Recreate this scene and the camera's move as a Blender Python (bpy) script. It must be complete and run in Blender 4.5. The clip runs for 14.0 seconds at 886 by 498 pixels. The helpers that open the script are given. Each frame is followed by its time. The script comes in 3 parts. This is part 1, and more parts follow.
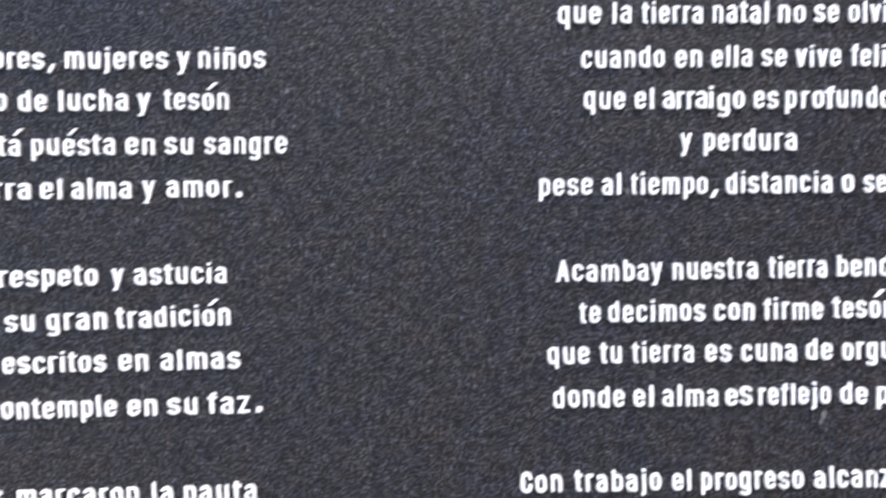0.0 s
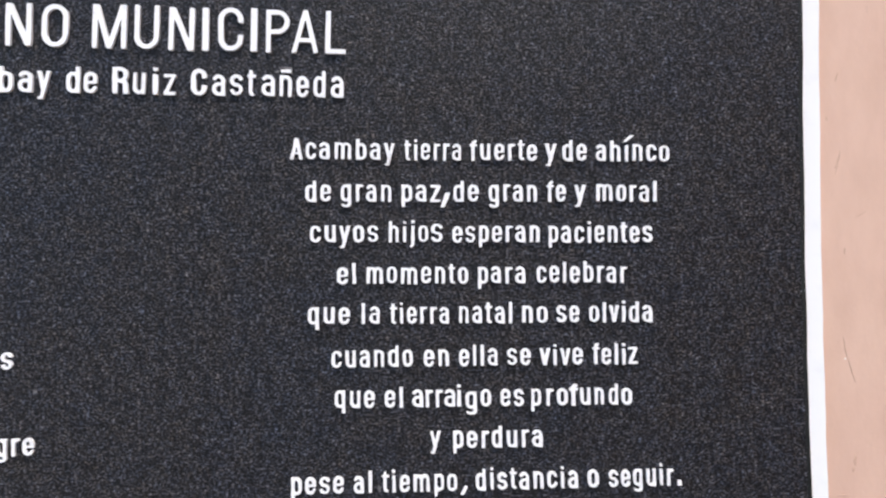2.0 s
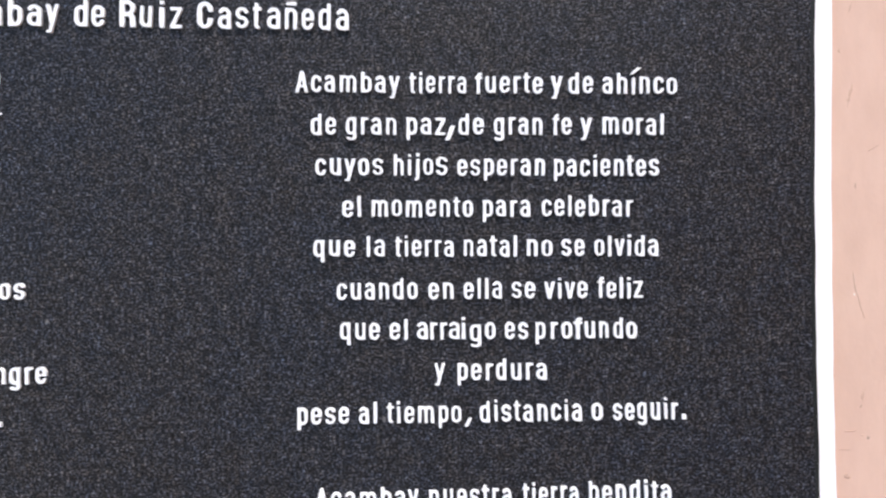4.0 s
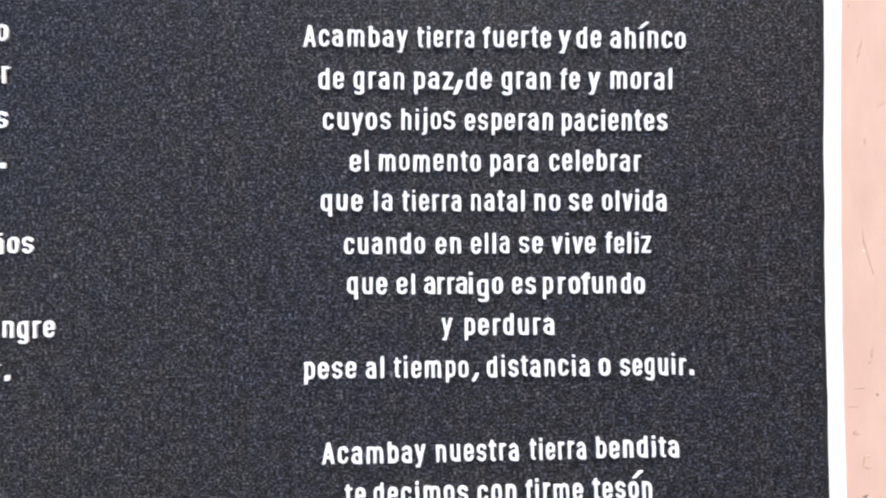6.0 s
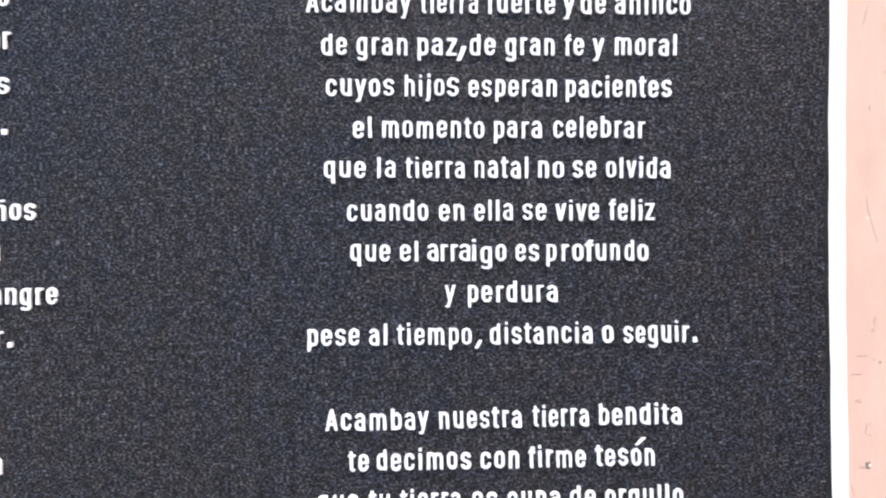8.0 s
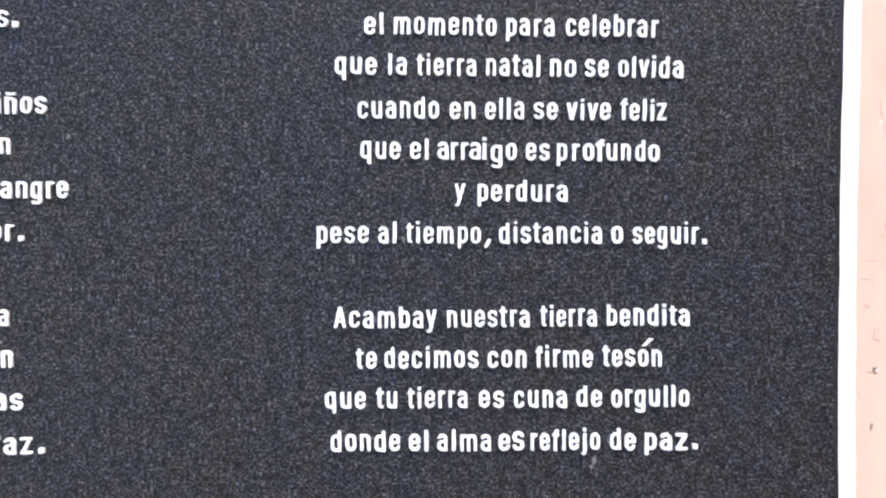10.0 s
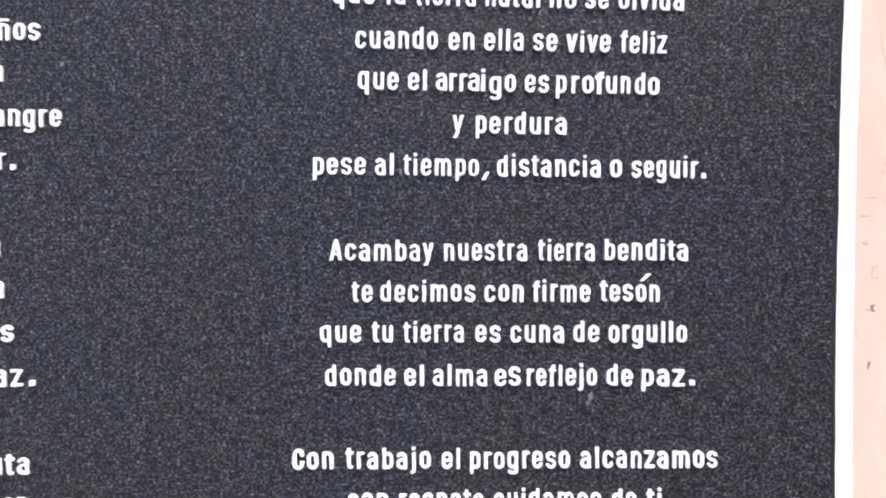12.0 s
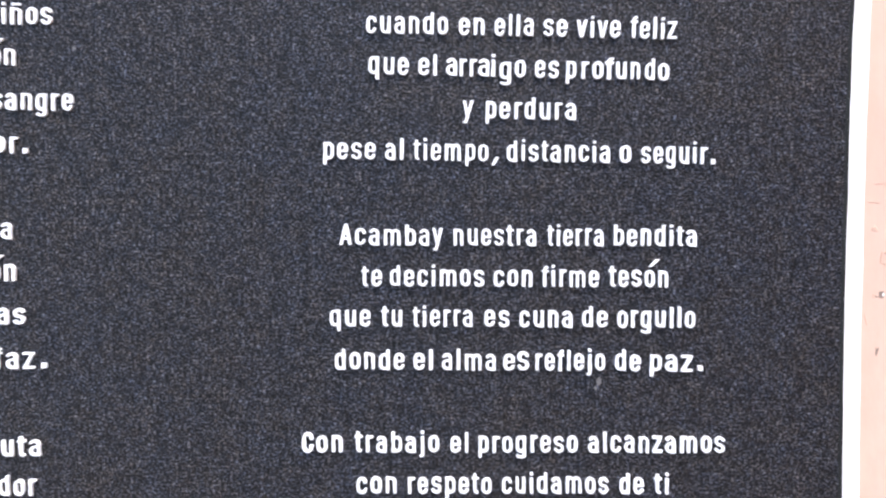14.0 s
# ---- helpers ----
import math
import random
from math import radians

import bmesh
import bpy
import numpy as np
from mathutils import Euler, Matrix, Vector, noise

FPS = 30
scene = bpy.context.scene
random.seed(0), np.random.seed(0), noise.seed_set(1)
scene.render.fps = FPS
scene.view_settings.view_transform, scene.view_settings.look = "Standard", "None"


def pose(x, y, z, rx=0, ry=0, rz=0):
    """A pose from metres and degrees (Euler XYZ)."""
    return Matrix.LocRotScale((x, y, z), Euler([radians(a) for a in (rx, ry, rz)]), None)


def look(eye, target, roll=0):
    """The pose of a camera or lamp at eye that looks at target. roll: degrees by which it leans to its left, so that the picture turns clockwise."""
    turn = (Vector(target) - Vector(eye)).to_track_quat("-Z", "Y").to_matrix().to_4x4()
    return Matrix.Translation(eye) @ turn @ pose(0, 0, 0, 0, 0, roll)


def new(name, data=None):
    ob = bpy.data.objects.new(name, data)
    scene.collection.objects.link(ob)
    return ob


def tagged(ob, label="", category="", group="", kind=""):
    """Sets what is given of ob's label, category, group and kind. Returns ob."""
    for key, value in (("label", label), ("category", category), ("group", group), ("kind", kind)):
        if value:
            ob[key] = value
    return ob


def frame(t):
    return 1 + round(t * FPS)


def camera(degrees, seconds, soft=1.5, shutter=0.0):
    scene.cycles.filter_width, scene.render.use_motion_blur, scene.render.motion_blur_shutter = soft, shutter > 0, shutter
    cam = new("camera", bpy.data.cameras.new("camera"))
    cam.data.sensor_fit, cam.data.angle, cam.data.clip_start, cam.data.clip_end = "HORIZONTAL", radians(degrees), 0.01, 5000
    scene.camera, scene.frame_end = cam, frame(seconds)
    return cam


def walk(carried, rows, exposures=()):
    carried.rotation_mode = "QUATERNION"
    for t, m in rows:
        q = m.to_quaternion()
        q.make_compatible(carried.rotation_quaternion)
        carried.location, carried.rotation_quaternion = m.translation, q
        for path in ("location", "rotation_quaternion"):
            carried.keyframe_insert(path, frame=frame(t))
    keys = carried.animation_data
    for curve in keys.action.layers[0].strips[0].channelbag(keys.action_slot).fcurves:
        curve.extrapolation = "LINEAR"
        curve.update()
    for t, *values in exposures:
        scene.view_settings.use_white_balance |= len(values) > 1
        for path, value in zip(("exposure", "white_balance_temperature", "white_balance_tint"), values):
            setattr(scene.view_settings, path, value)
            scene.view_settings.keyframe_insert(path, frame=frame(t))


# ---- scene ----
cam = camera(60.0, 14.0, soft=2.2, shutter=0.42)
PATH = [
    (0, (-0.0110, -0.5180, 1.4850), (-0.0740, 1.4790, 1.4130), -1.00),
    (0.3, (0.0380, -0.5150, 1.5060), (-0.0120, 1.4840, 1.4690), -0.90),
    (0.4, (0.0537, -0.5150, 1.5080), (0.0269, 1.4848, 1.4988), -0.75),
    (0.467, (0.0610, -0.5150, 1.5118), (0.0466, 1.4849, 1.5099), -0.68),
    (0.5, (0.0690, -0.5150, 1.5160), (0.0680, 1.4850, 1.5220), -0.60),
    (0.533, (0.0766, -0.5147, 1.5266), (0.0818, 1.4853, 1.5290), -0.62),
    (0.6, (0.0837, -0.5145, 1.5364), (0.0945, 1.4855, 1.5380), -0.65),
    (0.7, (0.0960, -0.5140, 1.5590), (0.1110, 1.4860, 1.5370), -0.70),
    (0.8, (0.1060, -0.5150, 1.5665), (0.1230, 1.4848, 1.5570), -0.70),
    (1, (0.1129, -0.5168, 1.5897), (0.1414, 1.4830, 1.5767), -0.88),
    (1.5, (0.1277, -0.5195, 1.6305), (0.1708, 1.4798, 1.6654), -1.06),
    (2, (0.1322, -0.5197, 1.6549), (0.1772, 1.4796, 1.6865), -1.50),
    (2.5, (0.1363, -0.5213, 1.6574), (0.1639, 1.4784, 1.6803), -1.49),
    (3, (0.1410, -0.5209, 1.6581), (0.1490, 1.4790, 1.6807), -1.54),
    (3.3, (0.1410, -0.5209, 1.6561), (0.1460, 1.4790, 1.6747), -1.54),
    (3.5, (0.1422, -0.5203, 1.6358), (0.1360, 1.4796, 1.6169), -1.34),
    (3.7, (0.1422, -0.5203, 1.6273), (0.1340, 1.4796, 1.6084), -1.34),
    (5.8, (0.1398, -0.5201, 1.5940), (0.1167, 1.4797, 1.5800), -1.21),
    (6, (0.1398, -0.5201, 1.5910), (0.1167, 1.4797, 1.5770), -1.21),
    (6.5, (0.1406, -0.5184, 1.5812), (0.1127, 1.4811, 1.5437), -1.39),
    (7, (0.1403, -0.5192, 1.5773), (0.1157, 1.4802, 1.5365), -1.28),
    (7.2, (0.1403, -0.5192, 1.5783), (0.1157, 1.4802, 1.5375), -1.28),
    (9.3, (0.1293, -0.5197, 1.5498), (0.1017, 1.4794, 1.4989), -0.54),
    (9.5, (0.1323, -0.5196, 1.5421), (0.0983, 1.4789, 1.4746), -0.39),
    (10, (0.1326, -0.5209, 1.5193), (0.0983, 1.4769, 1.4318), -0.40),
    (10.5, (0.1339, -0.5207, 1.4916), (0.0952, 1.4771, 1.4066), -0.09),
    (11, (0.1312, -0.5196, 1.4822), (0.1016, 1.4784, 1.3977), -0.10),
    (11.2, (0.1307, -0.5190, 1.4812), (0.1004, 1.4788, 1.3880), -0.05),
    (11.5, (0.1299, -0.5182, 1.4800), (0.0988, 1.4794, 1.3867), 0.03),
    (12, (0.1302, -0.5185, 1.4745), (0.1119, 1.4794, 1.3839), 0.13),
    (12.5, (0.1326, -0.5200, 1.4732), (0.1028, 1.4777, 1.3817), 0.08),
    (13, (0.1302, -0.5224, 1.4731), (0.0905, 1.4751, 1.3803), -0.06),
    (13.5, (0.1260, -0.5220, 1.4735), (0.0871, 1.4754, 1.3785), 0.16),
    (14, (0.1266, -0.5209, 1.4676), (0.0980, 1.4762, 1.3645), 0.34),
]
# seconds, stops, kelvin, tint
EXPOSURES = [
    (0.0, 1.55, 6370, 11), (0.5, 1.60, 6450, 11), (0.8, 1.09, 6650, 10), (1.0, 1.03, 6700, 11), (1.5, 1.05, 6700, 11), (2.5, 0.96, 6410, 9),
    (3.0, 0.96, 6410, 9), (3.5, 1.05, 6450, 10), (6.0, 1.37, 6350, 11), (7.2, 1.38, 6350, 11), (9.3, 1.65, 6230, 11), (14.0, 1.65, 6230, 12),
]
from mathutils.geometry import tessellate_polygon

walk(
    cam,
    [(t, look(eye, target, roll)) for t, eye, target, roll in PATH],
    exposures=EXPOSURES,
)

# ---- light ----
# open shade under a bright veiled sky, the stronger light from above and to the right of the wall
world = bpy.data.worlds.new("sky")
scene.world = world
world.use_nodes = True
wn, wl = world.node_tree.nodes, world.node_tree.links
sky = wn.new("ShaderNodeTexSky")
sky.sky_type = "NISHITA"
sky.sun_disc = False
SUN_EL, SUN_AZ = radians(66), radians(158)
sky.sun_elevation, sky.sun_rotation = SUN_EL, SUN_AZ
wl.new(sky.outputs[0], wn["Background"].inputs[0])
wn["Background"].inputs[1].default_value = 0.15

sun_data = bpy.data.lights.new("sun", "SUN")
sun_data.energy, sun_data.angle, sun_data.color = 1.95, radians(14), (1.0, 0.90, 0.78)
sun = new("sun", sun_data)
sun.matrix_world = look(
    (4.0 * math.sin(SUN_AZ) * math.cos(SUN_EL), 4.0 * math.cos(SUN_AZ) * math.cos(SUN_EL), 1.5 + 4.0 * math.sin(SUN_EL)),
    (0, 0, 1.5),
)


# ---- materials ----
class Nodes:
    """A small builder of node materials."""

    def __init__(self, name):
        self.mat = bpy.data.materials.new(name)
        self.mat.use_nodes = True
        self.tree = self.mat.node_tree
        self.shader = self.tree.nodes["Principled BSDF"]
        self.coord = self.add("ShaderNodeTexCoord").outputs["Object"]

    def add(self, kind, **values):
        node = self.tree.nodes.new(kind)
        for key, value in values.items():
            node.inputs[key.replace("_", " ")].default_value = value
        return node

    def link(self, a, b):
        self.tree.links.new(a, b)

    def noise(self, scale, detail=3.0, rough=0.6, stretch=None):
        node = self.add("ShaderNodeTexNoise", Scale=scale, Detail=detail, Roughness=rough)
        if stretch:
            m = self.add("ShaderNodeMapping", Scale=stretch)
            self.link(self.coord, m.inputs["Vector"])
            self.link(m.outputs[0], node.inputs["Vector"])
        else:
            self.link(self.coord, node.inputs["Vector"])
        return node.outputs["Fac"]

    def ramp(self, fac, *stops):
        node = self.tree.nodes.new("ShaderNodeValToRGB")
        band = node.color_ramp
        while len(band.elements) < len(stops):
            band.elements.new(0.5)
        for e, (at, col) in zip(band.elements, stops):
            e.position, e.color = at, (*col, 1)
        self.link(fac, node.inputs[0])
        return node.outputs[0]

    def mix(self, fac, a, b, blend="MIX"):
        node = self.tree.nodes.new("ShaderNodeMix")
        node.data_type, node.blend_type = "RGBA", blend
        for socket, value in ((node.inputs[0], fac), (node.inputs[6], a), (node.inputs[7], b)):
            if isinstance(value, (int, float)):
                socket.default_value = value
            elif isinstance(value, tuple):
                socket.default_value = (*value, 1)
            else:
                self.link(value, socket)
        return node.outputs[2]

    def bump(self, height, strength, distance, before=None):
        node = self.add("ShaderNodeBump", Strength=strength, Distance=distance)
        self.link(height, node.inputs["Height"])
        if before:
            self.link(before, node.inputs["Normal"])
        return node.outputs[0]

    def finish(self, color, rough, normal=None, spec=0.5):
        sh = self.shader
        for key, value in (("Base Color", color), ("Roughness", rough), ("Normal", normal)):
            if value is None:
                continue
            if isinstance(value, tuple):
                sh.inputs[key].default_value = (*value, 1)
            elif isinstance(value, (int, float)):
                sh.inputs[key].default_value = value
            else:
                self.link(value, sh.inputs[key])
        sh.inputs["Specular IOR Level"].default_value = spec
        return self.mat


def black_panel():
    """Black textured coating: dark pits and pale grains, broad dull patches, dust, painted reflection tints."""
    n = Nodes("black textured coating")
    grain = n.noise(590, 3.0, 0.75, (0.8, 1.0, 1.15))
    fine = n.noise(230, 3.0, 0.7, (0.8, 1.0, 1.1))
    broad = n.noise(9, 4.0, 0.6)
    base = n.ramp(grain, (0.37, (0.001, 0.001, 0.001)), (0.49, (0.013, 0.013, 0.0136)), (0.57, (0.047, 0.047, 0.0488)), (0.68, (0.136, 0.136, 0.142)))
    base = n.mix(0.7, base, n.ramp(fine, (0.32, (0.35, 0.35, 0.35)), (0.68, (1.75, 1.75, 1.75))), "MULTIPLY")
    base = n.mix(0.5, base, n.ramp(n.noise(75, 2.5, 0.6), (0.34, (0.62, 0.62, 0.62)), (0.66, (1.45, 1.45, 1.45))), "MULTIPLY")
    flecks = n.ramp(n.noise(330, 2.0, 0.5), (0.36, (0.70, 0.90, 1.40)), (0.64, (1.30, 1.0, 0.75)))
    base = n.mix(0.28, base, flecks, "MULTIPLY")
    clumps = n.noise(185, 2.0, 0.55, (0.75, 1.0, 1.2))
    base = n.mix(0.6, base, n.ramp(clumps, (0.37, (0.42, 0.42, 0.42)), (0.63, (1.62, 1.62, 1.62))), "MULTIPLY")
    warm = n.ramp(n.noise(45, 3.0, 0.6), (0.35, (0.78, 0.92, 1.25)), (0.65, (1.18, 1.0, 0.85)))
    base = n.mix(0.34, base, warm, "MULTIPLY")
    # broad bluish and brownish reflections, put into the coating's colour
    reflected_tint = n.ramp(n.noise(5, 3.0, 0.5), (0.38, (0.75, 0.90, 1.20)), (0.62, (1.15, 1.02, 0.90)))
    base = n.mix(0.2, base, reflected_tint, "MULTIPLY")
    dull = n.ramp(broad, (0.35, (0.31, 0.31, 0.31)), (0.7, (0.43, 0.43, 0.43)))
    relief = n.bump(grain, 0.9, 0.0007)
    return n.finish(base, dull, relief, 0.17)


def rim_black():
    """Smooth satin black, a little dusty."""
    n = Nodes("satin black rim")
    dust = n.noise(140, 4.0, 0.7, (1.0, 1.0, 0.35))
    base = n.ramp(dust, (0.35, (0.008, 0.009, 0.009)), (0.75, (0.024, 0.026, 0.026)))
    return n.finish(base, 0.5, n.bump(n.noise(400), 0.15, 0.0003), 0.3)


def white_paint(name, color, rough, relief, worn=0.82):
    """White, slightly uneven paint with faint grey wear."""
    n = Nodes(name)
    wear = n.noise(60, 4.0, 0.65)
    fine = n.noise(420, 2.0, 0.6)
    grey = tuple(worn * c for c in color)
    base = n.ramp(wear, (0.30, grey), (0.46, color), (1.0, color))
    return n.finish(base, rough, n.bump(fine, relief, 0.0003), 0.4)


def pink_plaster():
    """Salmon-pink paint on smooth plaster: faint trowel waves, scuffs, dust."""
    n = Nodes("salmon pink wall paint")
    broad = n.noise(6, 5.0, 0.6)
    cloud = n.noise(38, 4.0, 0.65, (1.0, 1.0, 0.45))
    fine = n.noise(330, 3.0, 0.6)
    scuff = n.noise(70, 5.0, 0.7, (1.0, 1.0, 0.30))
    base = n.ramp(cloud, (0.30, (0.62, 0.415, 0.320)), (0.60, (0.69, 0.475, 0.370)), (0.85, (0.72, 0.515, 0.410)))
    base = n.mix(n.ramp(broad, (0.4, (0, 0, 0)), (0.7, (0.35, 0.35, 0.35))), base, (0.68, 0.445, 0.36))
    base = n.mix(n.ramp(scuff, (0.68, (0, 0, 0)), (0.78, (0.55, 0.55, 0.55))), base, (0.45, 0.29, 0.23))
    relief = n.bump(fine, 0.18, 0.0005, n.bump(cloud, 0.25, 0.002))
    return n.finish(base, 0.62, relief, 0.35)


def plain_grain(name, dark, light, scale, rough, strength=0.3, distance=0.002):
    n = Nodes(name)
    a, b = n.noise(scale, 5.0, 0.65), n.noise(scale * 14, 3.0, 0.6)
    base = n.mix(0.5, n.ramp(a, (0.35, dark), (0.65, light)), n.ramp(b, (0.35, dark), (0.65, light)))
    return n.finish(base, rough, n.bump(b, strength, distance), 0.3)


BLACK = black_panel()
RIM_BLACK = rim_black()
LETTER_WHITE = white_paint("white letter enamel", (0.90, 0.90, 0.90), 0.42, 0.10)
BOARD_WHITE = white_paint("white painted board", (0.89, 0.90, 0.90), 0.38, 0.08, 0.96)
PINK = pink_plaster()
CHIP = plain_grain("bare grey plaster", (0.16, 0.11, 0.09), (0.36, 0.27, 0.22), 90, 0.9)
SPOT_GLINT = white_paint("white spot and glint", (0.78, 0.76, 0.72), 0.8, 0.2)
SCUFF = plain_grain("brown scuff", (0.46, 0.305, 0.235), (0.62, 0.42, 0.33), 120, 0.9)
FAINT = plain_grain("faint grubby mark", (0.52, 0.345, 0.265), (0.67, 0.455, 0.355), 160, 0.8)
SMEAR = plain_grain("dried grey smear", (0.07, 0.07, 0.075), (0.20, 0.19, 0.19), 300, 0.8, 0.4, 0.0003)
PAVING = plain_grain("grey concrete paving", (0.20, 0.19, 0.18), (0.32, 0.31, 0.29), 3, 0.85)


# ---- building ----
def part(name, bm, material, parent=None, label=""):
    mesh = bpy.data.meshes.new(name)
    bm.normal_update()
    bm.to_mesh(mesh)
    bm.free()
    mesh.materials.append(material)
    ob = new(name, mesh)
    ob.parent = parent
    if label:
        ob["label"] = label
    return ob


def slab(x0, x1, y0, y1, z0, z1, bevel=0.0, segments=2):
    bm = bmesh.new()
    bmesh.ops.create_cube(bm, size=1.0)
    for v in bm.verts:
        v.co = (
            x0 if v.co.x < 0 else x1,
            y0 if v.co.y < 0 else y1,
            z0 if v.co.z < 0 else z1,
        )
    if bevel:
        bmesh.ops.bevel(bm, geom=bm.edges[:], offset=bevel, segments=segments, profile=0.5, affect="EDGES")
    return bm


def board(x0, x1, y0, y1, z0, z1, bevel):
    """A board in the wall's plane whose upright edges bow out a little towards its ends and are cut slightly unevenly."""
    bm = slab(x0, x1, y0, y1, z0, z1, bevel)
    edge = 3.7 if x1 > EDGE + 0.001 else 1.2
    for n in range(1, 80):
        z = z0 + (z1 - z0) * n / 80
        bmesh.ops.bisect_plane(bm, geom=bm.verts[:] + bm.edges[:] + bm.faces[:], plane_co=(0, 0, z), plane_no=(0, 0, 1))
    for v in bm.verts:
        if v.co.x > CENTRE:
            v.co.x += 0.052 * (v.co.z - 1.52) ** 2 + 0.0005 * noise.noise((edge, 0, 22 * v.co.z)) + 0.0003 * noise.noise((edge, 9, 70 * v.co.z))
    return bm


def blot(width, height, depth, seed, points=14, rough=0.35):
    """A flat uneven fleck, lying in the wall's plane, its face towards -y."""
    rnd = random.Random(seed)
    bm = bmesh.new()
    rim, top = [], []
    for i in range(points):
        a = 2 * math.pi * i / points
        r = 1 + rnd.uniform(-rough, rough)
        x, z = 0.5 * width * r * math.cos(a), 0.5 * height * r * math.sin(a)
        rim.append(bm.verts.new((x, 0, z)))
        top.append(bm.verts.new((x * 0.7, -depth, z * 0.7)))
    for i in range(points):
        j = (i + 1) % points
        bm.faces.new((rim[i], rim[j], top[j], top[i]))
    bm.faces.new(top)
    bmesh.ops.recalc_face_normals(bm, faces=bm.faces[:])
    return bm


# ---- setting ----
WALL_Y = 0.005
EDGE, CENTRE = 0.3907, -0.0640
ground = tagged(part("ground", slab(-400, 400, -400, 400, -0.3, 0.0), PAVING), "grey concrete paving in front of the wall", "ground", kind="structure")
wall = tagged(
    part("wall_north", slab(-6, 6, WALL_Y, WALL_Y + 0.25, 0.0, 4.2), PINK),
    "salmon pink painted plaster wall with small chips", "wall", kind="structure",
)

# added, never in view: a shaded wall for the panel's right margin to reflect
unseen_wall_east = tagged(
    part("unseen_wall_east", slab(1.9, 2.15, -9.0, WALL_Y, 0.0, 4.2), PINK),
    "added unseen pink wall that darkens the plaque's right-hand reflection", "wall", kind="structure",
)

# chips, scuffs and a hole in the plaster beside the board
for layer, (x, z, w, h, tilt, mat, what) in enumerate((
    (0.4186, 1.4108, 0.0044, 0.0052, 12, CHIP, "plaster_chip"),
    # the hole's bright highlight, laid on as a white blot
    (0.4197, 1.4114, 0.0020, 0.0030, -10, SPOT_GLINT, "white_spot_glint"),
    (0.4150, 1.4098, 0.0020, 0.0011, 20, CHIP, "plaster_chip"),
    (0.4134, 1.4102, 0.0026, 0.0030, 0, FAINT, "paint_stain"),
    (0.4082, 1.3940, 0.0011, 0.0080, -16, SCUFF, "plaster_scratch"),
    (0.4169, 1.3722, 0.0024, 0.0064, 10, CHIP, "plaster_chip"),
    (0.4162, 1.3742, 0.0010, 0.0026, 14, SCUFF, "plaster_chip"),
    (0.4196, 1.5905, 0.0010, 0.0125, -6, SCUFF, "plaster_scratch"),
    (0.4204, 1.5850, 0.0013, 0.0075, -12, SCUFF, "plaster_scratch"),
    (0.4197, 1.5803, 0.0012, 0.0014, 0, SPOT_GLINT, "white_spot_glint"),
    (0.4232, 1.5745, 0.0009, 0.0130, -14, SCUFF, "plaster_scratch"),
    (0.4256, 1.5668, 0.0008, 0.0080, -18, FAINT, "plaster_scratch"),
    (0.4219, 1.6548, 0.0015, 0.0040, 6, SCUFF, "plaster_scratch"),
    (0.4203, 1.7755, 0.0009, 0.0070, 20, SCUFF, "plaster_scratch"),
    (0.4126, 1.7464, 0.0016, 0.0030, 0, FAINT, "paint_stain"),
    (0.4345, 1.6800, 0.0080, 0.0010, -28, FAINT, "plaster_scratch"),
    (0.4190, 1.7160, 0.0022, 0.0150, 14, FAINT, "paint_stain"),
    (0.4243, 1.5105, 0.0026, 0.0085, 4, FAINT, "paint_stain"),
    (0.4228, 1.5040, 0.0016, 0.0028, 30, SCUFF, "plaster_chip"),
    (0.4273, 1.4818, 0.0018, 0.0016, 15, CHIP, "plaster_chip"),
    (0.4240, 1.4838, 0.0026, 0.0012, -10, FAINT, "plaster_scratch"),
    (0.4112, 1.4742, 0.0078, 0.0008, 3, SCUFF, "plaster_scratch"),
    (0.4145, 1.4868, 0.0110, 0.0006, -3, FAINT, "plaster_scratch"),
    (0.4176, 1.4368, 0.0011, 0.0085, 8, SCUFF, "plaster_scratch"),
    (0.4198, 1.4323, 0.0040, 0.0010, 12, SCUFF, "plaster_scratch"),
    (0.4203, 1.4400, 0.0022, 0.0016, -30, FAINT, "plaster_scratch"),
    (0.4127, 1.4560, 0.0040, 0.0040, 0, FAINT, "paint_stain"),
)):
    ob = part(what, blot(w, h, 0.00010 + 0.00001 * layer, hash((round(x * 1e4), round(z * 1e4))) % 9999), mat, wall)
    ob.matrix_basis = pose(x, WALL_Y, z, 0, tilt, 0)

# ---- plaque ----
LEFT = 2 * CENTRE - EDGE
TOP, BOTTOM = 1.885, 0.985
MARGIN = 0.0127
plaque = tagged(
    new("plaque"),
    "black wall plaque with raised white lettering on pink wall",
    "plaque",
)
plaque.location = (CENTRE, WALL_Y, BOTTOM)
ORIGIN = Matrix.Translation(plaque.location).inverted()


def fixed(ob):
    """Keeps a part that was built in world places where it is, under the plaque."""
    ob.parent = plaque
    ob.matrix_parent_inverse = ORIGIN
    return ob


fixed(part("backing_board", board(LEFT - MARGIN, EDGE + MARGIN, 0.0015, WALL_Y, BOTTOM - MARGIN, TOP + MARGIN, 0.0008), BOARD_WHITE, None, "white painted backing board"))
fixed(part("face_panel", board(LEFT, EDGE, 0.0, 0.0015, BOTTOM, TOP, 0.0005), BLACK, None, "black panel with fine grainy coating"))

# a smooth, ungrained band runs round the rim of the panel
BAND = 0.0027
